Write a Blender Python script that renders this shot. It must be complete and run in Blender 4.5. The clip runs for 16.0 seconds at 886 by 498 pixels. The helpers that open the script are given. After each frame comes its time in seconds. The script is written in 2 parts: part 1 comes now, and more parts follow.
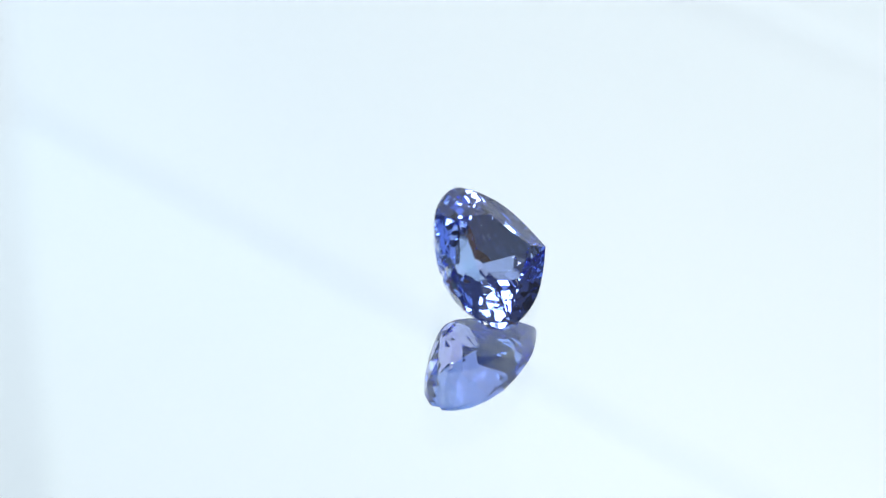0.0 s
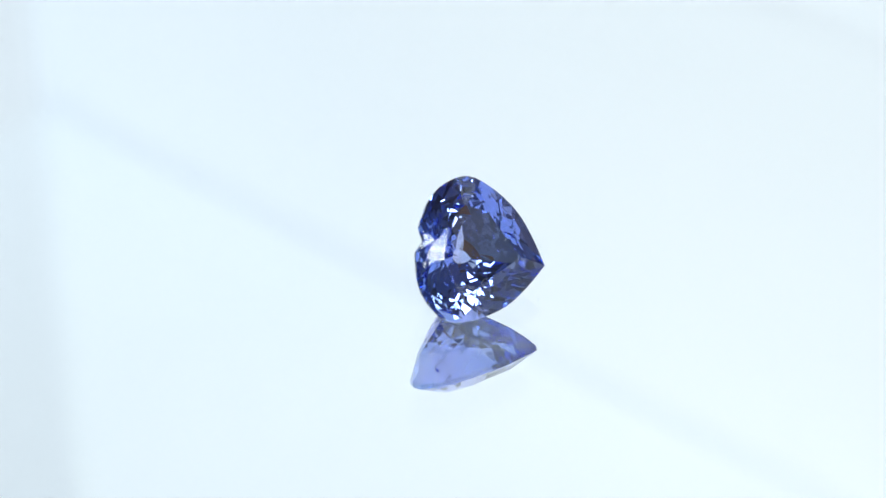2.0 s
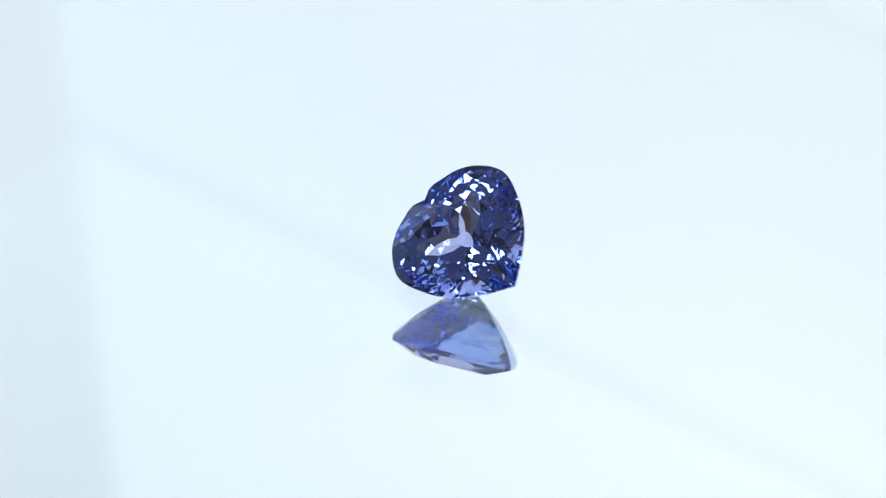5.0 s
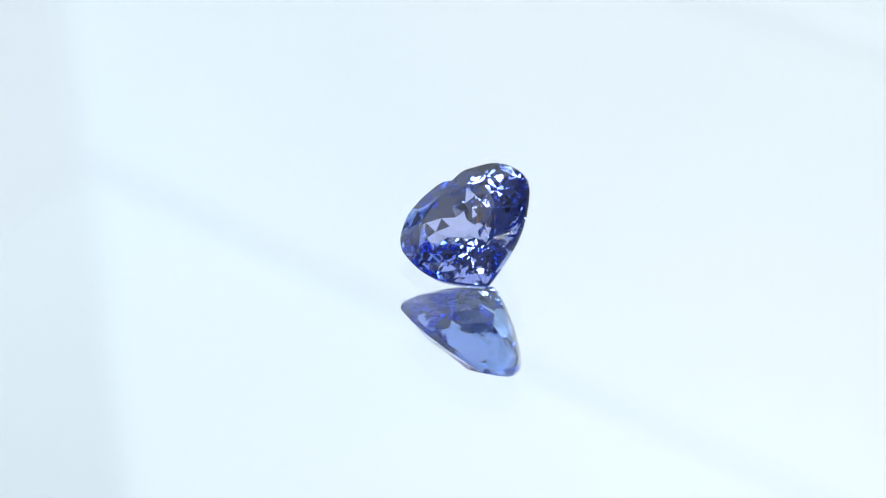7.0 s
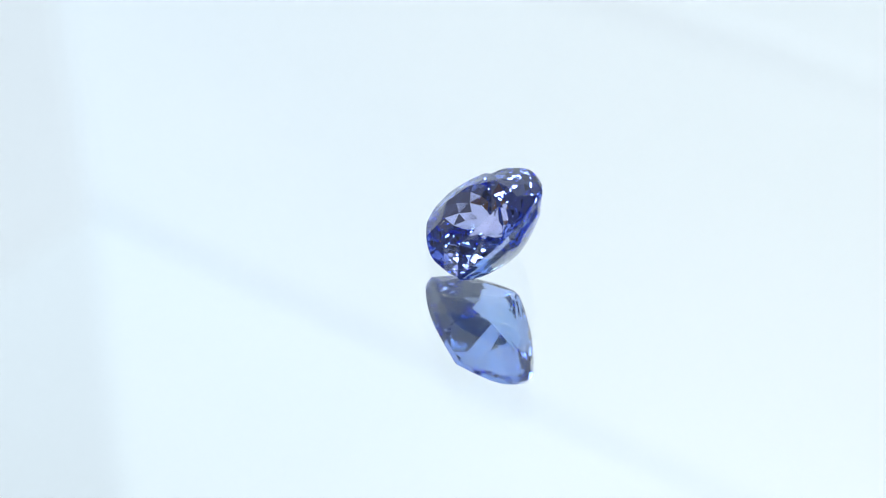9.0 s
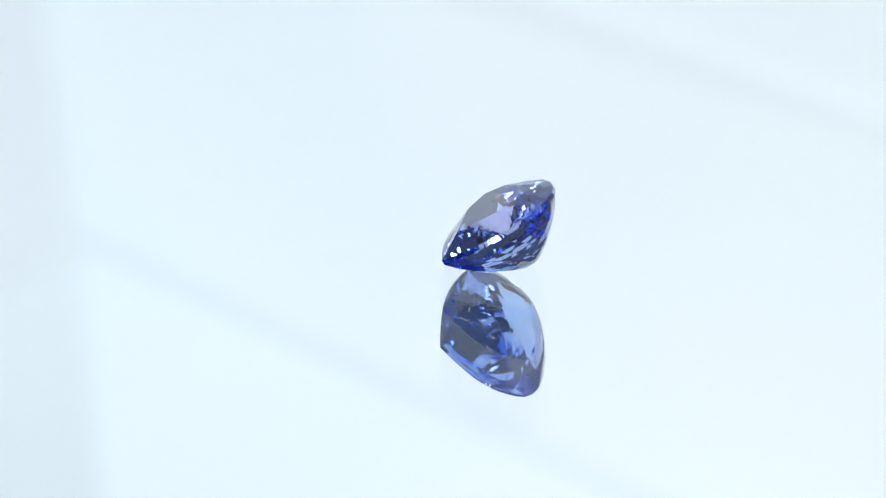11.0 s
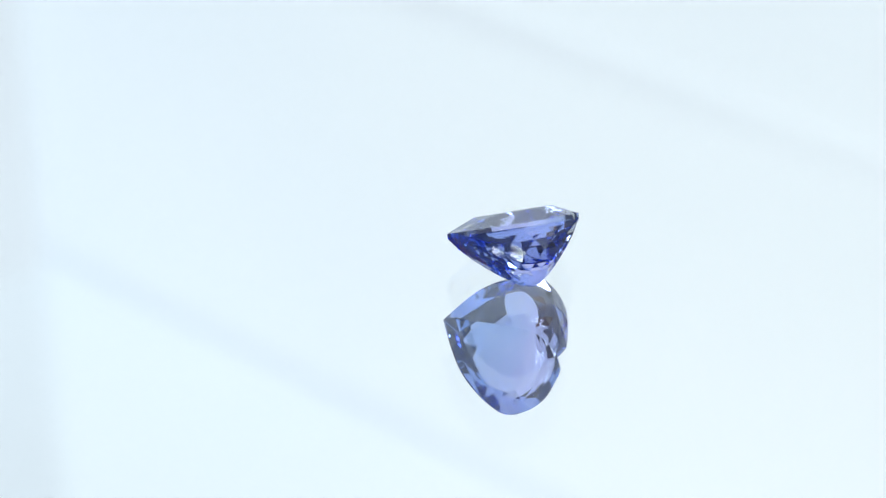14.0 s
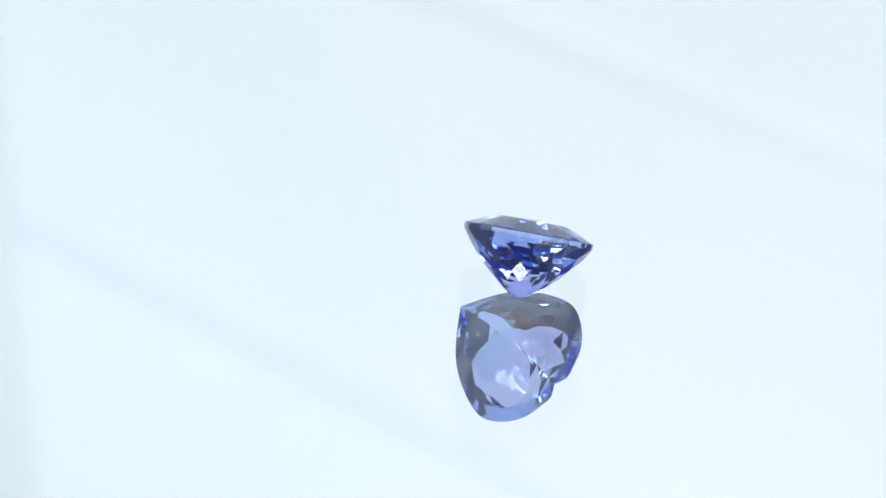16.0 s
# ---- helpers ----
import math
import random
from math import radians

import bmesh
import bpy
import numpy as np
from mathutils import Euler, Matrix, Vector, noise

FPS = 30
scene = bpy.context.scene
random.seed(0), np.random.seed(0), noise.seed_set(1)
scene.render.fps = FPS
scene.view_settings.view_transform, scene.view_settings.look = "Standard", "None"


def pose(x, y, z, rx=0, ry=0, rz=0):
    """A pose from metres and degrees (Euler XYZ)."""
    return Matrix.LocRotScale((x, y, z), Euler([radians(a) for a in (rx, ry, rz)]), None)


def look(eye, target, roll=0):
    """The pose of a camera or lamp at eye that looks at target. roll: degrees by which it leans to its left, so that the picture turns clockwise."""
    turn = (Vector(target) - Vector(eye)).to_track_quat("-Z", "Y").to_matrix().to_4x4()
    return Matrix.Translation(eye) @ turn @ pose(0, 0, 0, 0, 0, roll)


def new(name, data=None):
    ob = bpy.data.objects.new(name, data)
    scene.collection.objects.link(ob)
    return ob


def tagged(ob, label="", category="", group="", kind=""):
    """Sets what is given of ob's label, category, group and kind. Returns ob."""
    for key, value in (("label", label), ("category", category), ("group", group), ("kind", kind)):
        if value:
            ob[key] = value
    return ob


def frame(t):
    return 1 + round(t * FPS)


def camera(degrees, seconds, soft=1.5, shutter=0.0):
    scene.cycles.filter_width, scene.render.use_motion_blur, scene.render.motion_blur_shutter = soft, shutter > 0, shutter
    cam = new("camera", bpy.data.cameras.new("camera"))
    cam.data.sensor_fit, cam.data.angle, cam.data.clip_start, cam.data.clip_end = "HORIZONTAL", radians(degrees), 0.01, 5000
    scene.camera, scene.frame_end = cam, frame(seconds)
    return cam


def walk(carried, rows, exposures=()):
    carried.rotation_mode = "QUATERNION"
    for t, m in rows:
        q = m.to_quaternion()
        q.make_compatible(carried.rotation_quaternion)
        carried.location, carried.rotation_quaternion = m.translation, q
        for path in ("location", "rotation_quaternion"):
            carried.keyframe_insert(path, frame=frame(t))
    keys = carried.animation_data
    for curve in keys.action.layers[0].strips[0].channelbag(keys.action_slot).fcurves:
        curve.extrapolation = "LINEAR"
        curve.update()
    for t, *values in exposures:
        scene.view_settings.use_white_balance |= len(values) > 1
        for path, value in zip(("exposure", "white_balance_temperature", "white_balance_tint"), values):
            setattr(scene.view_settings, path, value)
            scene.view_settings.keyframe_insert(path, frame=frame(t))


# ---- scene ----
cam = camera(25.0, 16.0, soft=1.0)
# The eye stands 12 cm from the stone, looking down by 39.5 degrees, leaning by 2.5 degrees.
EYE = Vector((-0.00295, -0.08988, 0.07609))
VIEW = Vector((0.0, 0.77125, -0.63654))
EYE_POSE = look(EYE, EYE + VIEW * 0.12, 2.46)
cam.data.dof.use_dof = True
cam.data.dof.focus_distance = 0.119
cam.data.dof.aperture_fstop = 30.0
walk(cam, [(0.0, EYE_POSE), (16.0, EYE_POSE)])

# ---- light ----
scene.cycles.max_bounces = 40
scene.cycles.glossy_bounces = 32
scene.cycles.transmission_bounces = 32
world = bpy.data.worlds.new("room")
world.use_nodes = True
scene.world = world
world.node_tree.nodes["Background"].inputs[0].default_value = (0.30, 0.31, 0.34, 1)
world.node_tree.nodes["Background"].inputs[1].default_value = 0.46
PANEL_LIGHT = 0.825     # glow painted into the white panels
LED_LIGHT = 18.0        # glow of the strips under the ceiling

# ---- plan: a white light box turned by 33 degrees, its inner planes ----
BOX_TURN = -33.0
BACK, SIDE, TOP, FRONT, FLOOR = 0.2134, 0.267, 0.2465, 0.145, -0.062
OPEN = 0.085             # the ceiling ends here; the stage is open above
RIGHT = 0.030            # the back wall ends here
LEFT_END = 0.085         # the left wall ends here
FOLD = 0.1275            # height of the fold across the back wall
BOX = pose(0, 0, 0, 0, 0, BOX_TURN)


# ---- how the stone leans on the mirror, and the axis of its facets' azure tint ----
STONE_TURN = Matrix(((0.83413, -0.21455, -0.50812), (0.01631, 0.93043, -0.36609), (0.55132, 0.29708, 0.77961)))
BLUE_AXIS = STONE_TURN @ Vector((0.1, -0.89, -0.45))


# ---- materials ----
def material(name):
    m = bpy.data.materials.new(name)
    m.use_nodes = True
    return m, m.node_tree.nodes, m.node_tree.links, m.node_tree.nodes["Principled BSDF"]


def noise_mix(nodes, links, scale, low, high, detail=4.0):
    """A colour that wanders between two values with a noise of the object's own space."""
    tc = nodes.new("ShaderNodeTexCoord")
    tex = nodes.new("ShaderNodeTexNoise")
    tex.inputs["Scale"].default_value = scale
    tex.inputs["Detail"].default_value = detail
    ramp = nodes.new("ShaderNodeValToRGB")
    ramp.color_ramp.elements[0].position, ramp.color_ramp.elements[1].position = 0.3, 0.7
    ramp.color_ramp.elements[0].color, ramp.color_ramp.elements[1].color = (*low, 1), (*high, 1)
    links.new(tc.outputs["Object"], tex.inputs["Vector"])
    links.new(tex.outputs["Fac"], ramp.inputs["Fac"])
    return ramp.outputs["Color"], tex.outputs["Fac"]


def plain(name, low, high, rough, scale=60.0, metal=0.0, bump=0.0):
    m, nodes, links, bsdf = material(name)
    colour, fac = noise_mix(nodes, links, scale, low, high)
    links.new(colour, bsdf.inputs["Base Color"])
    bsdf.inputs["Roughness"].default_value = rough
    bsdf.inputs["Metallic"].default_value = metal
    if bump:
        b = nodes.new("ShaderNodeBump")
        b.inputs["Strength"].default_value = bump
        b.inputs["Distance"].default_value = 0.0005
        links.new(fac, b.inputs["Height"])
        links.new(b.outputs["Normal"], bsdf.inputs["Normal"])
    return m


def glow_sheet(name, far, near, strength, first=0.08, last=0.34):
    """White sheet with its glow painted in: strongest near one point, fading with distance."""
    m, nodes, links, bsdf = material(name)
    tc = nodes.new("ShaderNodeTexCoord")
    # no lamp stands behind: the falloff is put into the emission colour
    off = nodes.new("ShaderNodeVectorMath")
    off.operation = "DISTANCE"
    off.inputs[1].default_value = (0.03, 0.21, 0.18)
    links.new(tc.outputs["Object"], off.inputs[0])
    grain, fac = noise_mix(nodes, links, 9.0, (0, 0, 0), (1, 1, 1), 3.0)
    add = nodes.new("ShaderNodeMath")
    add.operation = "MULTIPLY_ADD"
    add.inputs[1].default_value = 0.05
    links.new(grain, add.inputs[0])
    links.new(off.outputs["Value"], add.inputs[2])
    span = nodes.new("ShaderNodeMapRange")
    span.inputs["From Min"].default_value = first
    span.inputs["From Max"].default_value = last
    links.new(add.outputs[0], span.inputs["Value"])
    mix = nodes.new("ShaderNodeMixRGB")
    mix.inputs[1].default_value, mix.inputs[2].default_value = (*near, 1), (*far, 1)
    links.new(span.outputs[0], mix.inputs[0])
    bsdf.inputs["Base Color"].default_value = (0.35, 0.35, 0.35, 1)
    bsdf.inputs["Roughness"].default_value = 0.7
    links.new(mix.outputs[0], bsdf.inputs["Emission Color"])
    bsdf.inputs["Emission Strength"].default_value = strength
    return m


def clear(name, tint, ior):
    m, nodes, links, bsdf = material(name)
    nodes.remove(bsdf)
    glass = nodes.new("ShaderNodeBsdfGlass")
    glass.inputs["Color"].default_value = (*tint, 1)
    glass.inputs["Roughness"].default_value = 0.0
    glass.inputs["IOR"].default_value = ior
    links.new(glass.outputs[0], nodes["Material Output"].inputs["Surface"])
    return m


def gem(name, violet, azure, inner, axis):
    """A clear stone of two body colours, painted by facet normal: azure along one axis, else violet."""
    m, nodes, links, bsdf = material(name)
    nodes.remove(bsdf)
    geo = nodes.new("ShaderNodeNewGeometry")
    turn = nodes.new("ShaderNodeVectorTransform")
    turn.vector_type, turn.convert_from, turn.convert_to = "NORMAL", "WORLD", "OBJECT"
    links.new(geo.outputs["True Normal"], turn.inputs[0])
    # tint painted by facet direction, in place of absorption along the line of sight
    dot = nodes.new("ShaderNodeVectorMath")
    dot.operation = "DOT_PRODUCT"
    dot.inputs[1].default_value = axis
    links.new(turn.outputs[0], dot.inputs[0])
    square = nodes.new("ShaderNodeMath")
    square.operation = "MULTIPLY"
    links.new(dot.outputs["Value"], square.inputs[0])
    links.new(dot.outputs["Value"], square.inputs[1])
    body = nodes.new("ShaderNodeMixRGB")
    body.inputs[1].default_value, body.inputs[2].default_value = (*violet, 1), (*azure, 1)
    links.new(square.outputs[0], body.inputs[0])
    bend = nodes.new("ShaderNodeBsdfRefraction")
    bend.inputs["Roughness"].default_value = 0.0
    bend.inputs["IOR"].default_value = 1.69
    links.new(body.outputs[0], bend.inputs["Color"])
    gloss = nodes.new("ShaderNodeBsdfGlossy")
    gloss.inputs["Roughness"].default_value = 0.0
    polish = nodes.new("ShaderNodeFresnel")
    polish.inputs["IOR"].default_value = 1.69
    total = nodes.new("ShaderNodeMath")
    total.operation = "GREATER_THAN"
    total.inputs[1].default_value = 0.97
    links.new(polish.outputs[0], total.inputs[0])
    sheen = nodes.new("ShaderNodeMixRGB")
    sheen.inputs[1].default_value, sheen.inputs[2].default_value = (1, 1, 1, 1), (*inner, 1)
    links.new(total.outputs[0], sheen.inputs[0])
    links.new(sheen.outputs[0], gloss.inputs["Color"])
    mix = nodes.new("ShaderNodeMixShader")
    links.new(polish.outputs[0], mix.inputs[0])
    links.new(bend.outputs[0], mix.inputs[1])
    links.new(gloss.outputs[0], mix.inputs[2])
    links.new(mix.outputs[0], nodes["Material Output"].inputs["Surface"])
    return m


PANEL = glow_sheet("glowing_white_panel", (0.735, 0.855, 0.97), (0.905, 1.0, 1.055), PANEL_LIGHT)
CEILING = glow_sheet("glowing_white_ceiling", (0.74, 0.87, 0.97), (0.915, 1.01, 1.055), PANEL_LIGHT)
# dimmer copies of panel and ceiling: the darker left side is painted in
SIDE_PANEL = glow_sheet("dim_glow_panel", (0.65, 0.73, 0.805), (0.67, 0.75, 0.82), PANEL_LIGHT)
SIDE_CEILING = glow_sheet("dim_glow_ceiling", (0.67, 0.775, 0.86), (0.70, 0.80, 0.88), PANEL_LIGHT)
# strips with a dim glow painted in, darkest at the left end
JOINT_SHADE = glow_sheet("joint_shade", (0.64, 0.75, 0.87), (0.83, 0.93, 1.01), PANEL_LIGHT)
FOLD_STRIP = glow_sheet("fold_dim_strip", (0.60, 0.70, 0.81), (0.87, 0.965, 1.035), PANEL_LIGHT, 0.12, 0.33)
WHITE = plain("white_plastic", (0.76, 0.77, 0.78), (0.82, 0.82, 0.82), 0.5, 40.0)
BLACK = plain("black_plastic", (0.015, 0.015, 0.016), (0.03, 0.03, 0.032), 0.4, 90.0)
STEEL = plain("brushed_steel", (0.45, 0.45, 0.46), (0.6, 0.6, 0.6), 0.3, 200.0, 1.0)
WOOD = plain("brown_wood", (0.22, 0.11, 0.05), (0.34, 0.18, 0.085), 0.5, 18.0, 0.0, 0.3)
DARK_WOOD = plain("dark_wood", (0.05, 0.03, 0.018), (0.11, 0.06, 0.03), 0.55, 25.0, 0.0, 0.3)
SILVER = plain("silvering", (0.925, 0.935, 0.935), (0.935, 0.945, 0.945), 0.0, 20.0, 1.0)
MIRROR_GLASS = clear("mirror_glass", (0.985, 0.995, 0.995), 1.52)
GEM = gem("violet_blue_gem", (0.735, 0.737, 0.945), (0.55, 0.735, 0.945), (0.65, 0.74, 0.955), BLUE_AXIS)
LINT = plain("grey_lint", (0.58, 0.60, 0.63), (0.72, 0.74, 0.77), 0.8, 4000.0)
LED, led_nodes, led_links, led_bsdf = material("led_diffuser")
led_bsdf.inputs["Emission Color"].default_value = (0.88, 0.96, 1.0, 1)
led_bsdf.inputs["Emission Strength"].default_value = LED_LIGHT


# ---- building ----
def part(name, bm, mat, parent=None, label="", smooth=False):
    me = bpy.data.meshes.new(name)
    bmesh.ops.recalc_face_normals(bm, faces=bm.faces)
    bm.to_mesh(me)
    bm.free()
    me.materials.append(mat)
    if smooth:
        me.polygons.foreach_set("use_smooth", [True] * len(me.polygons))
    ob = new(name, me)
    ob.parent = parent
    return tagged(ob, label)


def empty(name, m=None):
    ob = new(name)
    ob.empty_display_size = 0.02
    if m is not None:
        ob.matrix_world = m
    return ob


def box(x0, x1, y0, y1, z0, z1, bevel=0.0, bm=None):
    bm = bm or bmesh.new()
    made = bmesh.ops.create_cube(bm, size=1.0, matrix=Matrix.Translation(((x0 + x1) / 2, (y0 + y1) / 2, (z0 + z1) / 2))
                                 @ Matrix.Diagonal((x1 - x0, y1 - y0, z1 - z0, 1)))
    if bevel:
        edges = list({e for v in made["verts"] for e in v.link_edges})
        bmesh.ops.bevel(bm, geom=edges, offset=bevel, segments=2, affect="EDGES", profile=0.5)
    return bm


def disc(radius, z0, z1, segments=128, bevel=0.0):
    bm = bmesh.new()
    bmesh.ops.create_cone(bm, cap_ends=True, segments=segments, radius1=radius, radius2=radius, depth=z1 - z0,
                          matrix=Matrix.Translation((0, 0, (z0 + z1) / 2)))
    if bevel:
        edges = [e for e in bm.edges if abs(e.verts[0].co.z - e.verts[1].co.z) < 1e-7]
        bmesh.ops.bevel(bm, geom=edges, offset=bevel, segments=3, affect="EDGES", profile=0.5)
    return bm


# ---- the light box ----
def light_box():
    t = 0.004

    def sheet(name, b, mat, label):
        ob = part(name, box(*b), mat, None, label)
        ob.matrix_world = BOX
        return tagged(ob, kind="structure")

    back = sheet("wall_back", (-SIDE - t, RIGHT, BACK, BACK + t, FLOOR, TOP), PANEL, "white light box wall, its glow painted to fade leftwards")
    left = sheet("wall_left", (-SIDE - t, -SIDE, LEFT_END, BACK, FLOOR, TOP), SIDE_PANEL, "white light box side wall, a dimmer glow painted in")
    # the ceiling is two sheets that meet along a line out of the corner, the left painted dimmer
    def slab(name, outline, mat, label):
        bm = bmesh.new()
        base = [bm.verts.new((x, y, TOP)) for x, y in outline]
        lid = [bm.verts.new((x, y, TOP + t)) for x, y in outline]
        bm.faces.new(base), bm.faces.new(lid)
        for i in range(len(base)):
            j = (i + 1) % len(base)
            bm.faces.new((base[i], base[j], lid[j], lid[i]))
        ob = part(name, bm, mat, None, label)
        ob.matrix_world = BOX
        return tagged(ob, kind="structure")

    top = slab("ceiling", [(-SIDE, BACK + t), (RIGHT, BACK + t), (RIGHT, OPEN), (-0.134, OPEN), (-SIDE, BACK)], CEILING, "white light box ceiling, its glow painted to fade leftwards")
    slab("ceiling_side", [(-SIDE - t, BACK), (-SIDE, BACK), (-0.1345, OPEN), (-SIDE - t, OPEN)], SIDE_CEILING, "white ceiling sheet, a dimmer glow painted in")
    # glowing boards added out of view, to brighten the stone from both sides
    sheet("fill_board_right", (SIDE, SIDE + t, -FRONT, 0.10, FLOOR, TOP), PANEL, "unseen glowing board added to fill the stone with light")
    sheet("fill_board_left", (-SIDE - t, -SIDE, -FRONT, -0.02, FLOOR, TOP), PANEL, "unseen glowing board added to fill the stone with light")
    sheet("stage_floor", (-SIDE - t, SIDE + t + 0.02, -FRONT - t, BACK + t, FLOOR - t, FLOOR), WHITE, "white plastic light box floor")
    # added out of view, so that some facets pick up orange
    part("beam", box(-SIDE - t, RIGHT, OPEN - 0.022, OPEN - 0.0005, TOP - 0.004, TOP + 0.012, 0.0015), WOOD, top, "unseen brown wooden beam, added for orange glints in the stone")
    # strips of painted shade along the ceiling joint, and of dimmer glow across the fold
    s = 0.0016
    part("seam", box(-SIDE + s, RIGHT, BACK - s, BACK - 0.0003, TOP - 0.0072, TOP - 0.0003, 0.0005), JOINT_SHADE, back, "strip of painted shade along the ceiling joint")
    part("seam", box(-SIDE + s, RIGHT, BACK - s, BACK - 0.0003, FOLD - 0.0042, FOLD + 0.0042, 0.0005), FOLD_STRIP, back, "strip along the fold, a dimmer glow painted in")


def led_bar():
    """A bar with square glowing windows, fixed along the front edge of the box's ceiling."""
    ob = empty("led_bar")
    part("housing", box(-0.272, 0.272, -0.030, 0.032, 0.004, 0.018, 0.002), BLACK, ob, "black metal housing")
    for k in range(-2, 2):
        x = 0.030 + 0.052 * k
        if abs(x) < 0.25:
            part("diffuser", box(x - 0.0137, x + 0.0137, -0.027, 0.029, 0.0005, 0.0038, 0.0008), LED, ob, "glowing white square diffuser")
    for x in (-0.256, 0.256):
        part("post", box(x - 0.006, x + 0.006, -0.008, 0.004, FLOOR - TOP, 0.0045, 0.001), BLACK, ob, "black metal post")
    for x in (-0.274, 0.274):
        part("end_cap", box(x - 0.0019, x + 0.0019, -0.031, 0.033, 0.0, 0.019, 0.0008), BLACK, ob)
    return tagged(ob, "black bar of glowing square lamps along the light box's front edge", "lamp")


light_box()
led_bar().matrix_world = BOX @ pose(0, -0.117, TOP)


def phone():
    """The phone that films, seen only as a dark shape in the facets."""
    ob = empty("phone", EYE_POSE @ pose(-0.045, -0.012, 0.016))
    part("body", box(-0.075, 0.075, -0.036, 0.036, 0.0, 0.008, 0.003), BLACK, ob, "black back of the phone")
    part("camera_bump", box(0.030, 0.070, -0.010, 0.030, -0.0015, 0.0001, 0.0006), BLACK, ob, "black raised camera block")
    return tagged(ob, "black phone held over the light box's opening", "phone")


phone()

# ---- the desk and the room's dark ----
def desk():
    ob = empty("desk", pose(0, -0.1, FLOOR - 0.0045))
    part("top", box(-0.7, 0.7, -0.6, 0.6, -0.03, 0.0, 0.003), WOOD, ob, "brown wooden top")
    for x in (-0.64, 0.64):
        for y in (-0.54, 0.54):
            part("leg", box(x - 0.03, x + 0.03, y - 0.03, y + 0.03, -0.74, -0.0302, 0.004), WOOD, ob, "square wooden leg")
    return tagged(ob, "brown wooden desk under the light box", "desk")


desk()
ground = part("floor", box(-3, 3, -3, 3, FLOOR - 0.0045 - 0.84, FLOOR - 0.0045 - 0.7402), DARK_WOOD, None, "dark brown wooden floor of the room")
tagged(ground, kind="structure")

# ---- the turntable: its base stands still, the mirror on its platter turns ----
RADIUS = 0.085


def turntable_base():
    ob = empty("turntable_base", pose(0, 0, FLOOR))
    part("body", disc(0.055, 0.0, 0.032, 96, 0.003), WHITE, ob, "white round plastic body", True)
    part("spindle", disc(0.008, 0.032, 0.052, 32, 0.0005), STEEL, ob, "steel spindle")
    for k in range(3):
        a = 2 * math.pi * k / 3
        bm = disc(0.006, -0.0004, 0.0006, 24)
        bmesh.ops.translate(bm, verts=bm.verts, vec=(0.045 * math.cos(a), 0.045 * math.sin(a), 0))
        part("foot", bm, BLACK, ob, "black rubber foot")
    return tagged(ob, "white motorised turntable base under the mirror", "turntable")


def mirror_plate():
    ob = empty("mirror_plate")
    part("glass", disc(RADIUS, -0.0034, 0.0, 192, 0.0003), MIRROR_GLASS, ob, "clear mirror glass, three millimetres thick")
    part("silvering", disc(RADIUS - 0.0008, -0.00332, -0.0030, 192), SILVER, ob, "silvered back of the mirror")
    part("platter", disc(RADIUS - 0.004, -0.0120, -0.0036, 128, 0.001), WHITE, ob, "white plastic platter")
    return tagged(ob, "round mirror plate on a slowly turning platter", "mirror")


turntable_base()
plate = mirror_plate()

# ---- the stone ----
WIDTH, LENGTH, CROWN, PAVILION, GIRDLE = 0.0080, 0.008467, 0.00086, 0.00370, 0.00016
HALF = [(0, 0.378), (0.096, 0.421), (0.200, 0.401), (0.323, 0.369), (0.452, 0.281), (0.544, 0.120), (0.480, -0.083), (0.350, -0.264), (0.178, -0.396), (0, -0.5)]
STONE_AT = Vector((-0.00145, 0.000935, 0.002942))


def heart_half(n):
    """n + 1 points evenly spaced from the notch to the tip, on a smooth curve."""
    c = [Vector(p) for p in HALF]
    c = [2 * c[0] - c[1], *c, 2 * c[-1] - c[-2]]
    fine = []
    for i in range(1, len(c) - 2):
        a, b, d, e = c[i - 1:i + 3]
        for j in range(24):
            t = j / 24
            fine.append(0.5 * (2 * b + (d - a) * t + (2 * a - 5 * b + 4 * d - e) * t * t + (3 * b - a - 3 * d + e) * t ** 3))
    fine.append(c[-2])
    fine = [Vector((p.x * WIDTH, p.y * LENGTH)) for p in fine]
    run = [0.0]
    for p, q in zip(fine, fine[1:]):
        run.append(run[-1] + (q - p).length)
    out = []
    for k in range(n + 1):
        s = run[-1] * k / n
        i = max(j for j in range(len(run)) if run[j] <= s + 1e-12)
        i = min(i, len(fine) - 2)
        f = (s - run[i]) / max(run[i + 1] - run[i], 1e-12)
        out.append(fine[i].lerp(fine[i + 1], f))
    return out


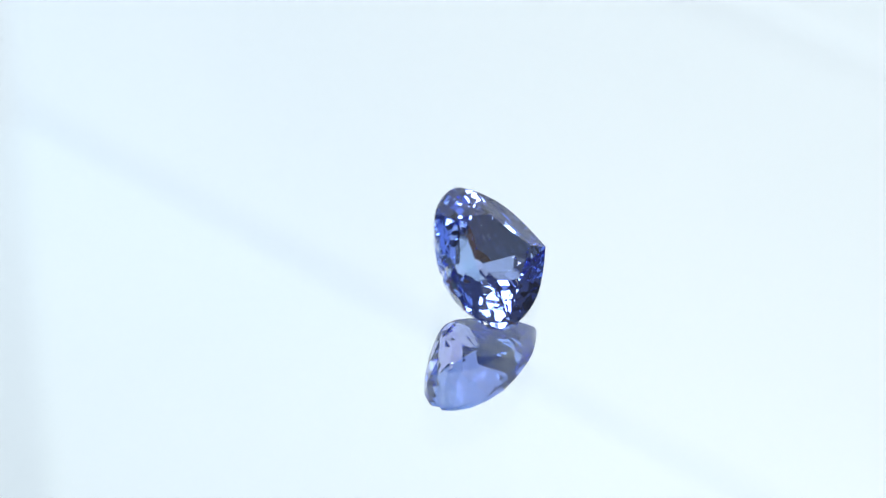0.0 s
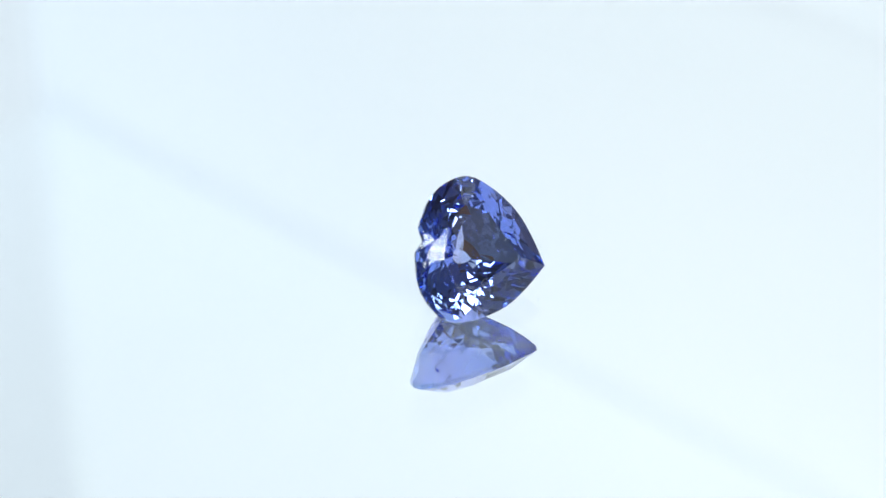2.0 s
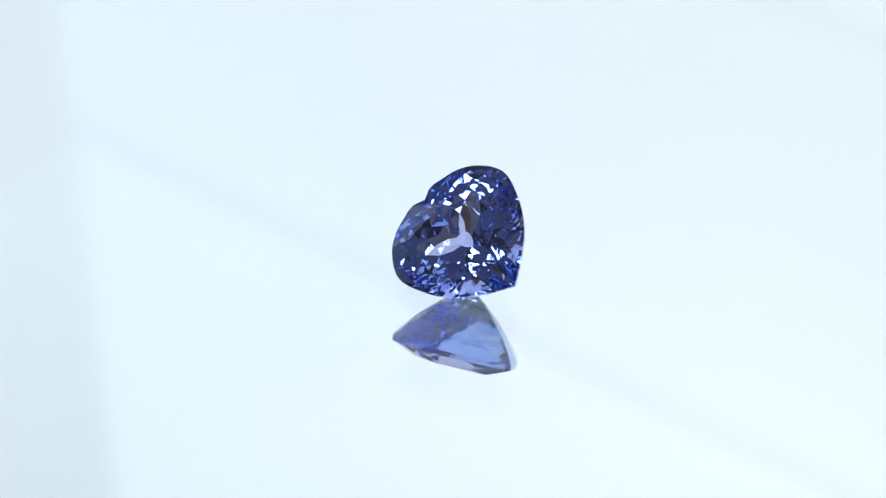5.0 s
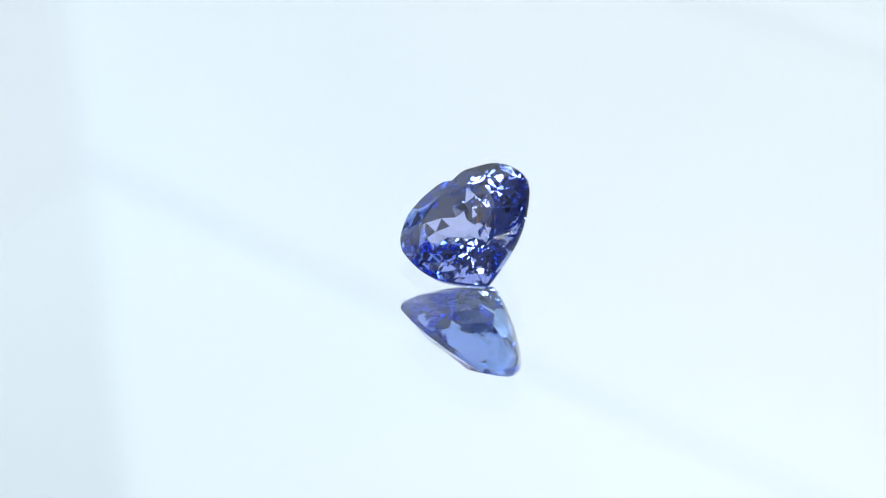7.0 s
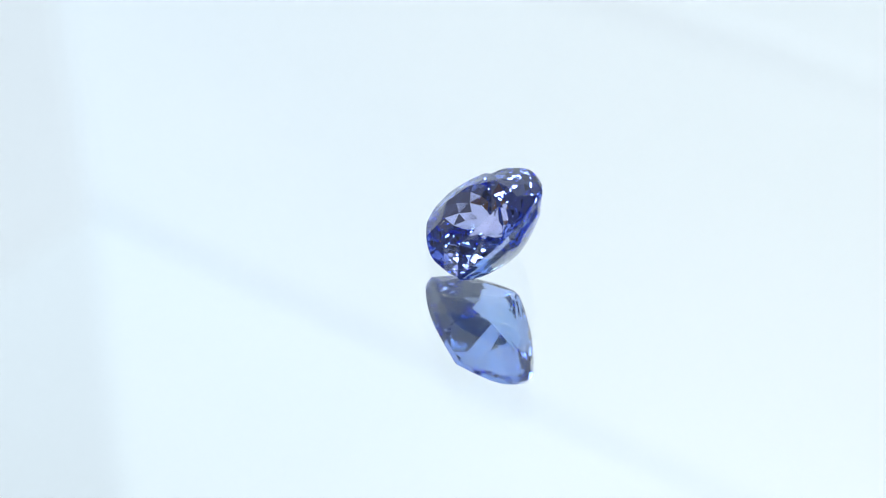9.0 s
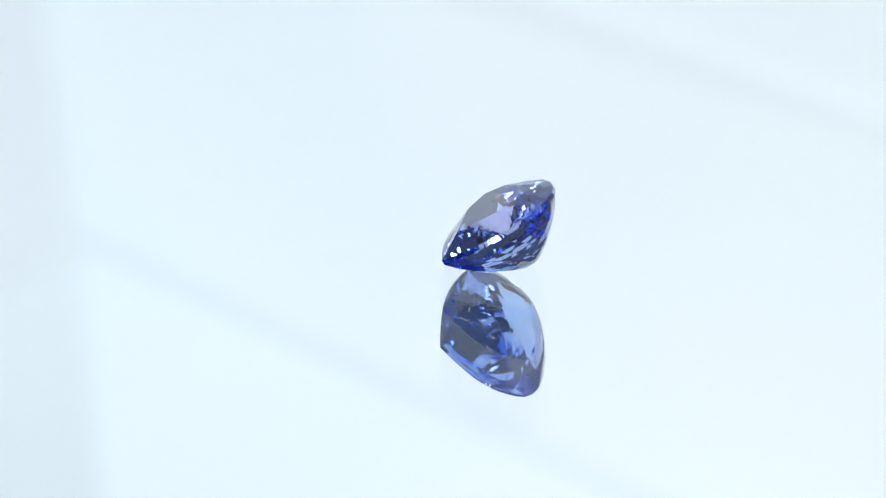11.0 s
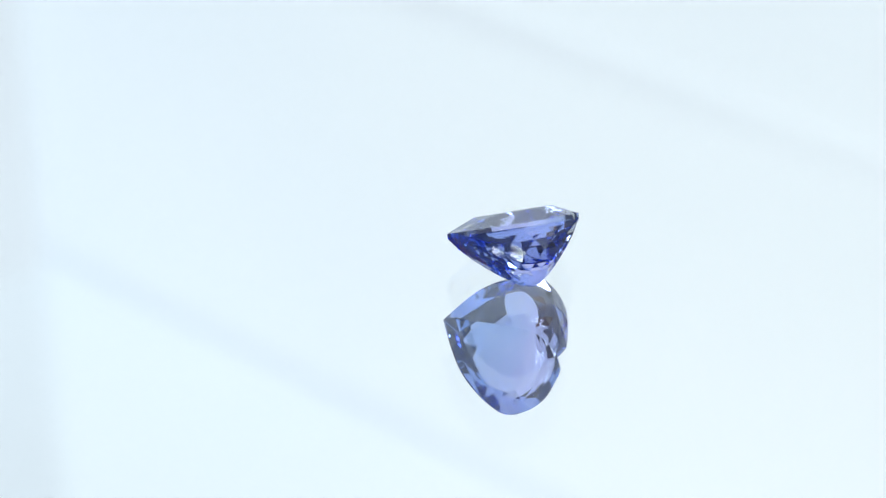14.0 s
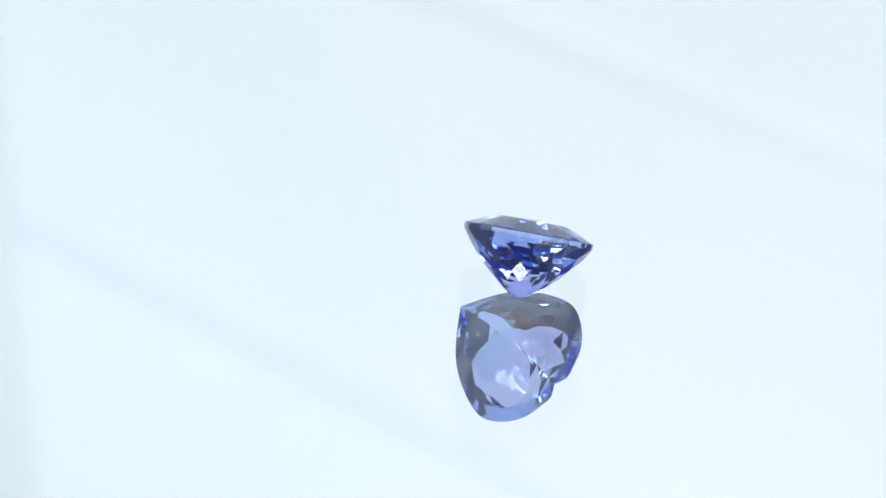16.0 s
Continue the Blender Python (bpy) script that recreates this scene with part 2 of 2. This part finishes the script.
def heart_gemstone():
    K = 16                                    # main facets round the stone
    half = heart_half(2 * K)
    rim_ring = half + [Vector((-p.x, p.y)) for p in half[-2:0:-1]]      # the girdle
    ring = rim_ring[::2]                                                # the corners of the rows below it
    n, m = len(ring), len(rim_ring)
    heart = Vector((0, 0.05 * LENGTH))
    deep = 0.045 * LENGTH                     # where the pavilion is deepest
    bm = bmesh.new()

    def at(k, share, z, keel):
        p = ring[k % n]
        c = Vector((0, deep + keel * (p.y - deep)))
        q = c + (p - c) * share
        return bm.verts.new((q.x, q.y, z))

    up = [bm.verts.new((p.x, p.y, GIRDLE)) for p in rim_ring]
    low = [bm.verts.new((p.x, p.y, -GIRDLE)) for p in rim_ring]
    odd = [k for k in range(1, n, 2)]
    even = [k for k in range(0, n, 2)]
    h = len(even)

    def face(*v):
        bm.faces.new(v)

    def level(a, b, c, between):
        """Lower or raise the rim's corners between b and c into the plane of the facet a, b, c."""
        n3 = (b.co - a.co).cross(c.co - a.co)
        for v in between:
            v.co.z = a.co.z - (n3.x * (v.co.x - a.co.x) + n3.y * (v.co.y - a.co.y)) / n3.z

    # the crown: a seven-sided table, a star facet on each edge, and fans down to the girdle
    side = [(0.00225, -0.00017), (0.00236, 0.00127), (0.00107, 0.00207)]
    corners = [(0.0, -0.00245), *side, *[(-x, y) for x, y in side[::-1]]]
    corners = [Vector(p) for p in corners]
    table = [bm.verts.new((p.x, p.y, CROWN)) for p in corners]
    mains = []
    for p in corners:
        way = (p - heart).normalized()
        mains.append(max(range(m), key=lambda k: (rim_ring[k] - heart).normalized().dot(way)))
    for i, p in enumerate(corners):
        j = (i + 1) % len(corners)
        a, b = mains[i], mains[j]
        ks = list(range(a, b - 1, -1)) if (a - b) % m < m / 2 and a > b else list(range(a, b - m - 1, -1)) if b > a else [a, b]
        mid = (p + corners[j]) / 2
        rim = sum((rim_ring[k % m] for k in ks), Vector((0, 0))) / len(ks)
        q = mid.lerp(rim, 0.46)
        star = bm.verts.new((q.x, q.y, CROWN * 0.71))
        face(table[i], star, table[j])
        face(table[i], up[ks[0] % m], star)
        cuts = max(2, round((len(ks) - 1) / 3.2))
        stops = [ks[round(c * (len(ks) - 1) / cuts)] for c in range(cuts + 1)]
        for k, l in zip(stops, stops[1:]):
            run = [up[q % m] for q in range(k, l - 1, -1)]
            level(star, run[0], run[-1], run[1:-1])
            for v, w in zip(run, run[1:]):
                face(star, v, w)
        face(star, up[ks[-1] % m], table[j])
    marks = [len(bm.faces)]
    face(*table)
    marks.append(len(bm.faces))
    for k in range(m):
        face(up[k], low[k], low[(k + 1) % m], up[(k + 1) % m])
    marks.append(len(bm.faces))
    # the pavilion: large triangles under the girdle, then rows of smaller facets down to a short keel
    rows = [(0.87, 0.243), (0.72, 0.424), (0.56, 0.586), (0.40, 0.732), (0.24, 0.860), (0.10, 0.955)]
    spots = [even if q % 2 == 0 else sorted(odd + [0, K]) for q in range(len(rows))]
    rings = [[at(k, s, -PAVILION * d, 0.05) for k in ks] for (s, d), ks in zip(rows, spots)]
    r1 = rings[0]
    for i in range(h):
        a, b, c, d, e = [low[(4 * i + k) % m] for k in range(5)]
        j = (i + 1) % h
        level(r1[i], a, c, [b])
        level(r1[j], c, e, [d])
        face(a, b, r1[i])
        face(b, c, r1[i])
        face(c, d, r1[j])
        face(d, e, r1[j])
        face(r1[i], c, r1[j])

    def zip_rings(one, two, ka, kb):
        """Triangles between two rings whose corners stand at the steps ka and kb."""
        i = j = 0
        while i < len(one) or j < len(two):
            na = ka[i + 1] if i + 1 < len(ka) else n
            nb = kb[j + 1] if j + 1 < len(kb) else n
            a, b = one[i % len(one)], two[j % len(two)]
            if j >= len(two) or (i < len(one) and na <= nb):
                face(a, one[(i + 1) % len(one)], b)
                i += 1
            else:
                face(a, two[(j + 1) % len(two)], b)
                j += 1

    for q in range(len(rings) - 1):
        zip_rings(rings[q], rings[q + 1], spots[q], spots[q + 1])
    tail = bm.verts.new((0, deep, -PAVILION))
    last = rings[-1]
    for i in range(len(last)):
        face(last[i], last[(i + 1) % len(last)], tail)
    # set on its pavilion, so that its lowest edge touches the glass
    turn = STONE_TURN.to_4x4()
    for v in bm.verts:
        v.co = turn @ v.co + STONE_AT
    drop = min(v.co.z for v in bm.verts) - 0.000004
    for v in bm.verts:
        v.co.z -= drop
    bmesh.ops.recalc_face_normals(bm, faces=bm.faces)
    bm.faces.index_update()
    ob = empty("heart_gemstone")

    def piece(name, first, end, parent, label):
        """The facets from one number to another, as a part of the stone."""
        index, points, faces = {}, [], []
        for f in bm.faces:
            if first <= f.index < end:
                for v in f.verts:
                    if v not in index:
                        index[v] = len(points)
                        points.append(v.co[:])
                faces.append([index[v] for v in f.verts])
        me = bpy.data.meshes.new(name)
        me.from_pydata(points, [], faces)
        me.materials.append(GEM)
        made = new(name, me)
        made.parent = parent
        return tagged(made, label)

    crown = piece("crown", 0, marks[0], ob, "faceted upper part of the stone")
    piece("table", marks[0], marks[1], crown, "flat seven-sided top facet")
    piece("girdle", marks[1], marks[2], ob, "thin polished rim of the stone")
    piece("pavilion", marks[2], len(bm.faces), ob, "faceted lower part of the stone")
    bm.free()
    return tagged(ob, "faceted violet-blue heart-cut gemstone leaning on the mirror", "gemstone"), drop


stone, stone_drop = heart_gemstone()


# ---- lint on the glass ----
def lint():
    bm = bmesh.new()
    rng = random.Random(4)
    marks = ((0.00247, -0.00350, 0.0004), (0.00329, -0.00229, 0.0003), (0.00147, -0.00091, 0.0004), (0.00188, -0.00255, 0.0003), (0.0, -0.0213, 0.0003),
             (-0.00136, -0.00285, 0.0004), (0.0224, -0.0075, 0.0003), (-0.0243, -0.0095, 0.0003), (0.0300, -0.0041, 0.0006), (0.0017, 0.0009, 0.0002))
    for x, y, size in marks:
        r = 0.0000075
        pts = []
        a = rng.random() * 6.28
        for k in range(7):
            a += rng.uniform(-0.6, 0.9)
            pts.append(Vector((x, y, r)) if not pts else pts[-1] + Vector((math.cos(a), math.sin(a), 0)) * size / 4)
        for p, q in zip(pts, pts[1:]):
            d = (q - p)
            m = Matrix.Translation((p + q) / 2) @ d.to_track_quat("Z", "Y").to_matrix().to_4x4()
            bmesh.ops.create_cone(bm, cap_ends=True, segments=5, radius1=r, radius2=r, depth=d.length * 1.1, matrix=m)
    # a short bent fibre on the edge of the stone's table
    r = 0.0000075
    seat = Matrix.Translation(STONE_AT - Vector((0, 0, stone_drop))) @ STONE_TURN.to_4x4()
    bend = [(-0.00215, -0.00045, 0.0), (-0.00205, -0.00036, 0.00003), (-0.00190, -0.00032, 0.00006), (-0.00178, -0.00038, 0.00012), (-0.00172, -0.00052, 0.00022)]
    pts = [seat @ Vector((x, y, CROWN + r + z)) for x, y, z in bend]
    for p, q in zip(pts, pts[1:]):
        d = (q - p)
        m = Matrix.Translation((p + q) / 2) @ d.to_track_quat("Z", "Y").to_matrix().to_4x4()
        bmesh.ops.create_cone(bm, cap_ends=True, segments=5, radius1=r, radius2=r, depth=d.length * 1.1, matrix=m)
    ob = part("lint", bm, LINT)
    return tagged(ob, "tiny grey dust fibres lying on the mirror glass", "dust", kind="stuff")


fluff = lint()


def plate_pose(t):
    """The platter turns about the upright axis; the mirror lies on it askew by 1.4 degrees."""
    s = t / 16 - 0.5
    turn = -0.22117 - 4.44972 * s + 0.12407 * s ** 2 + 0.12614 * s ** 3
    lean = turn + 0.28077
    up = Vector((-0.02398 * math.cos(lean), -0.02398 * math.sin(lean), 1)).normalized()
    tilt = Vector((0, 0, 1)).rotation_difference(up).to_matrix().to_4x4()
    return tilt @ Matrix.Rotation(turn, 4, "Z")


def motions():
    times = [k * 0.5 for k in range(33)]
    walk(plate, [(t, plate_pose(t)) for t in times])
    walk(stone, [(t, plate_pose(t)) for t in times])
    walk(fluff, [(t, plate_pose(t)) for t in times])


motions()
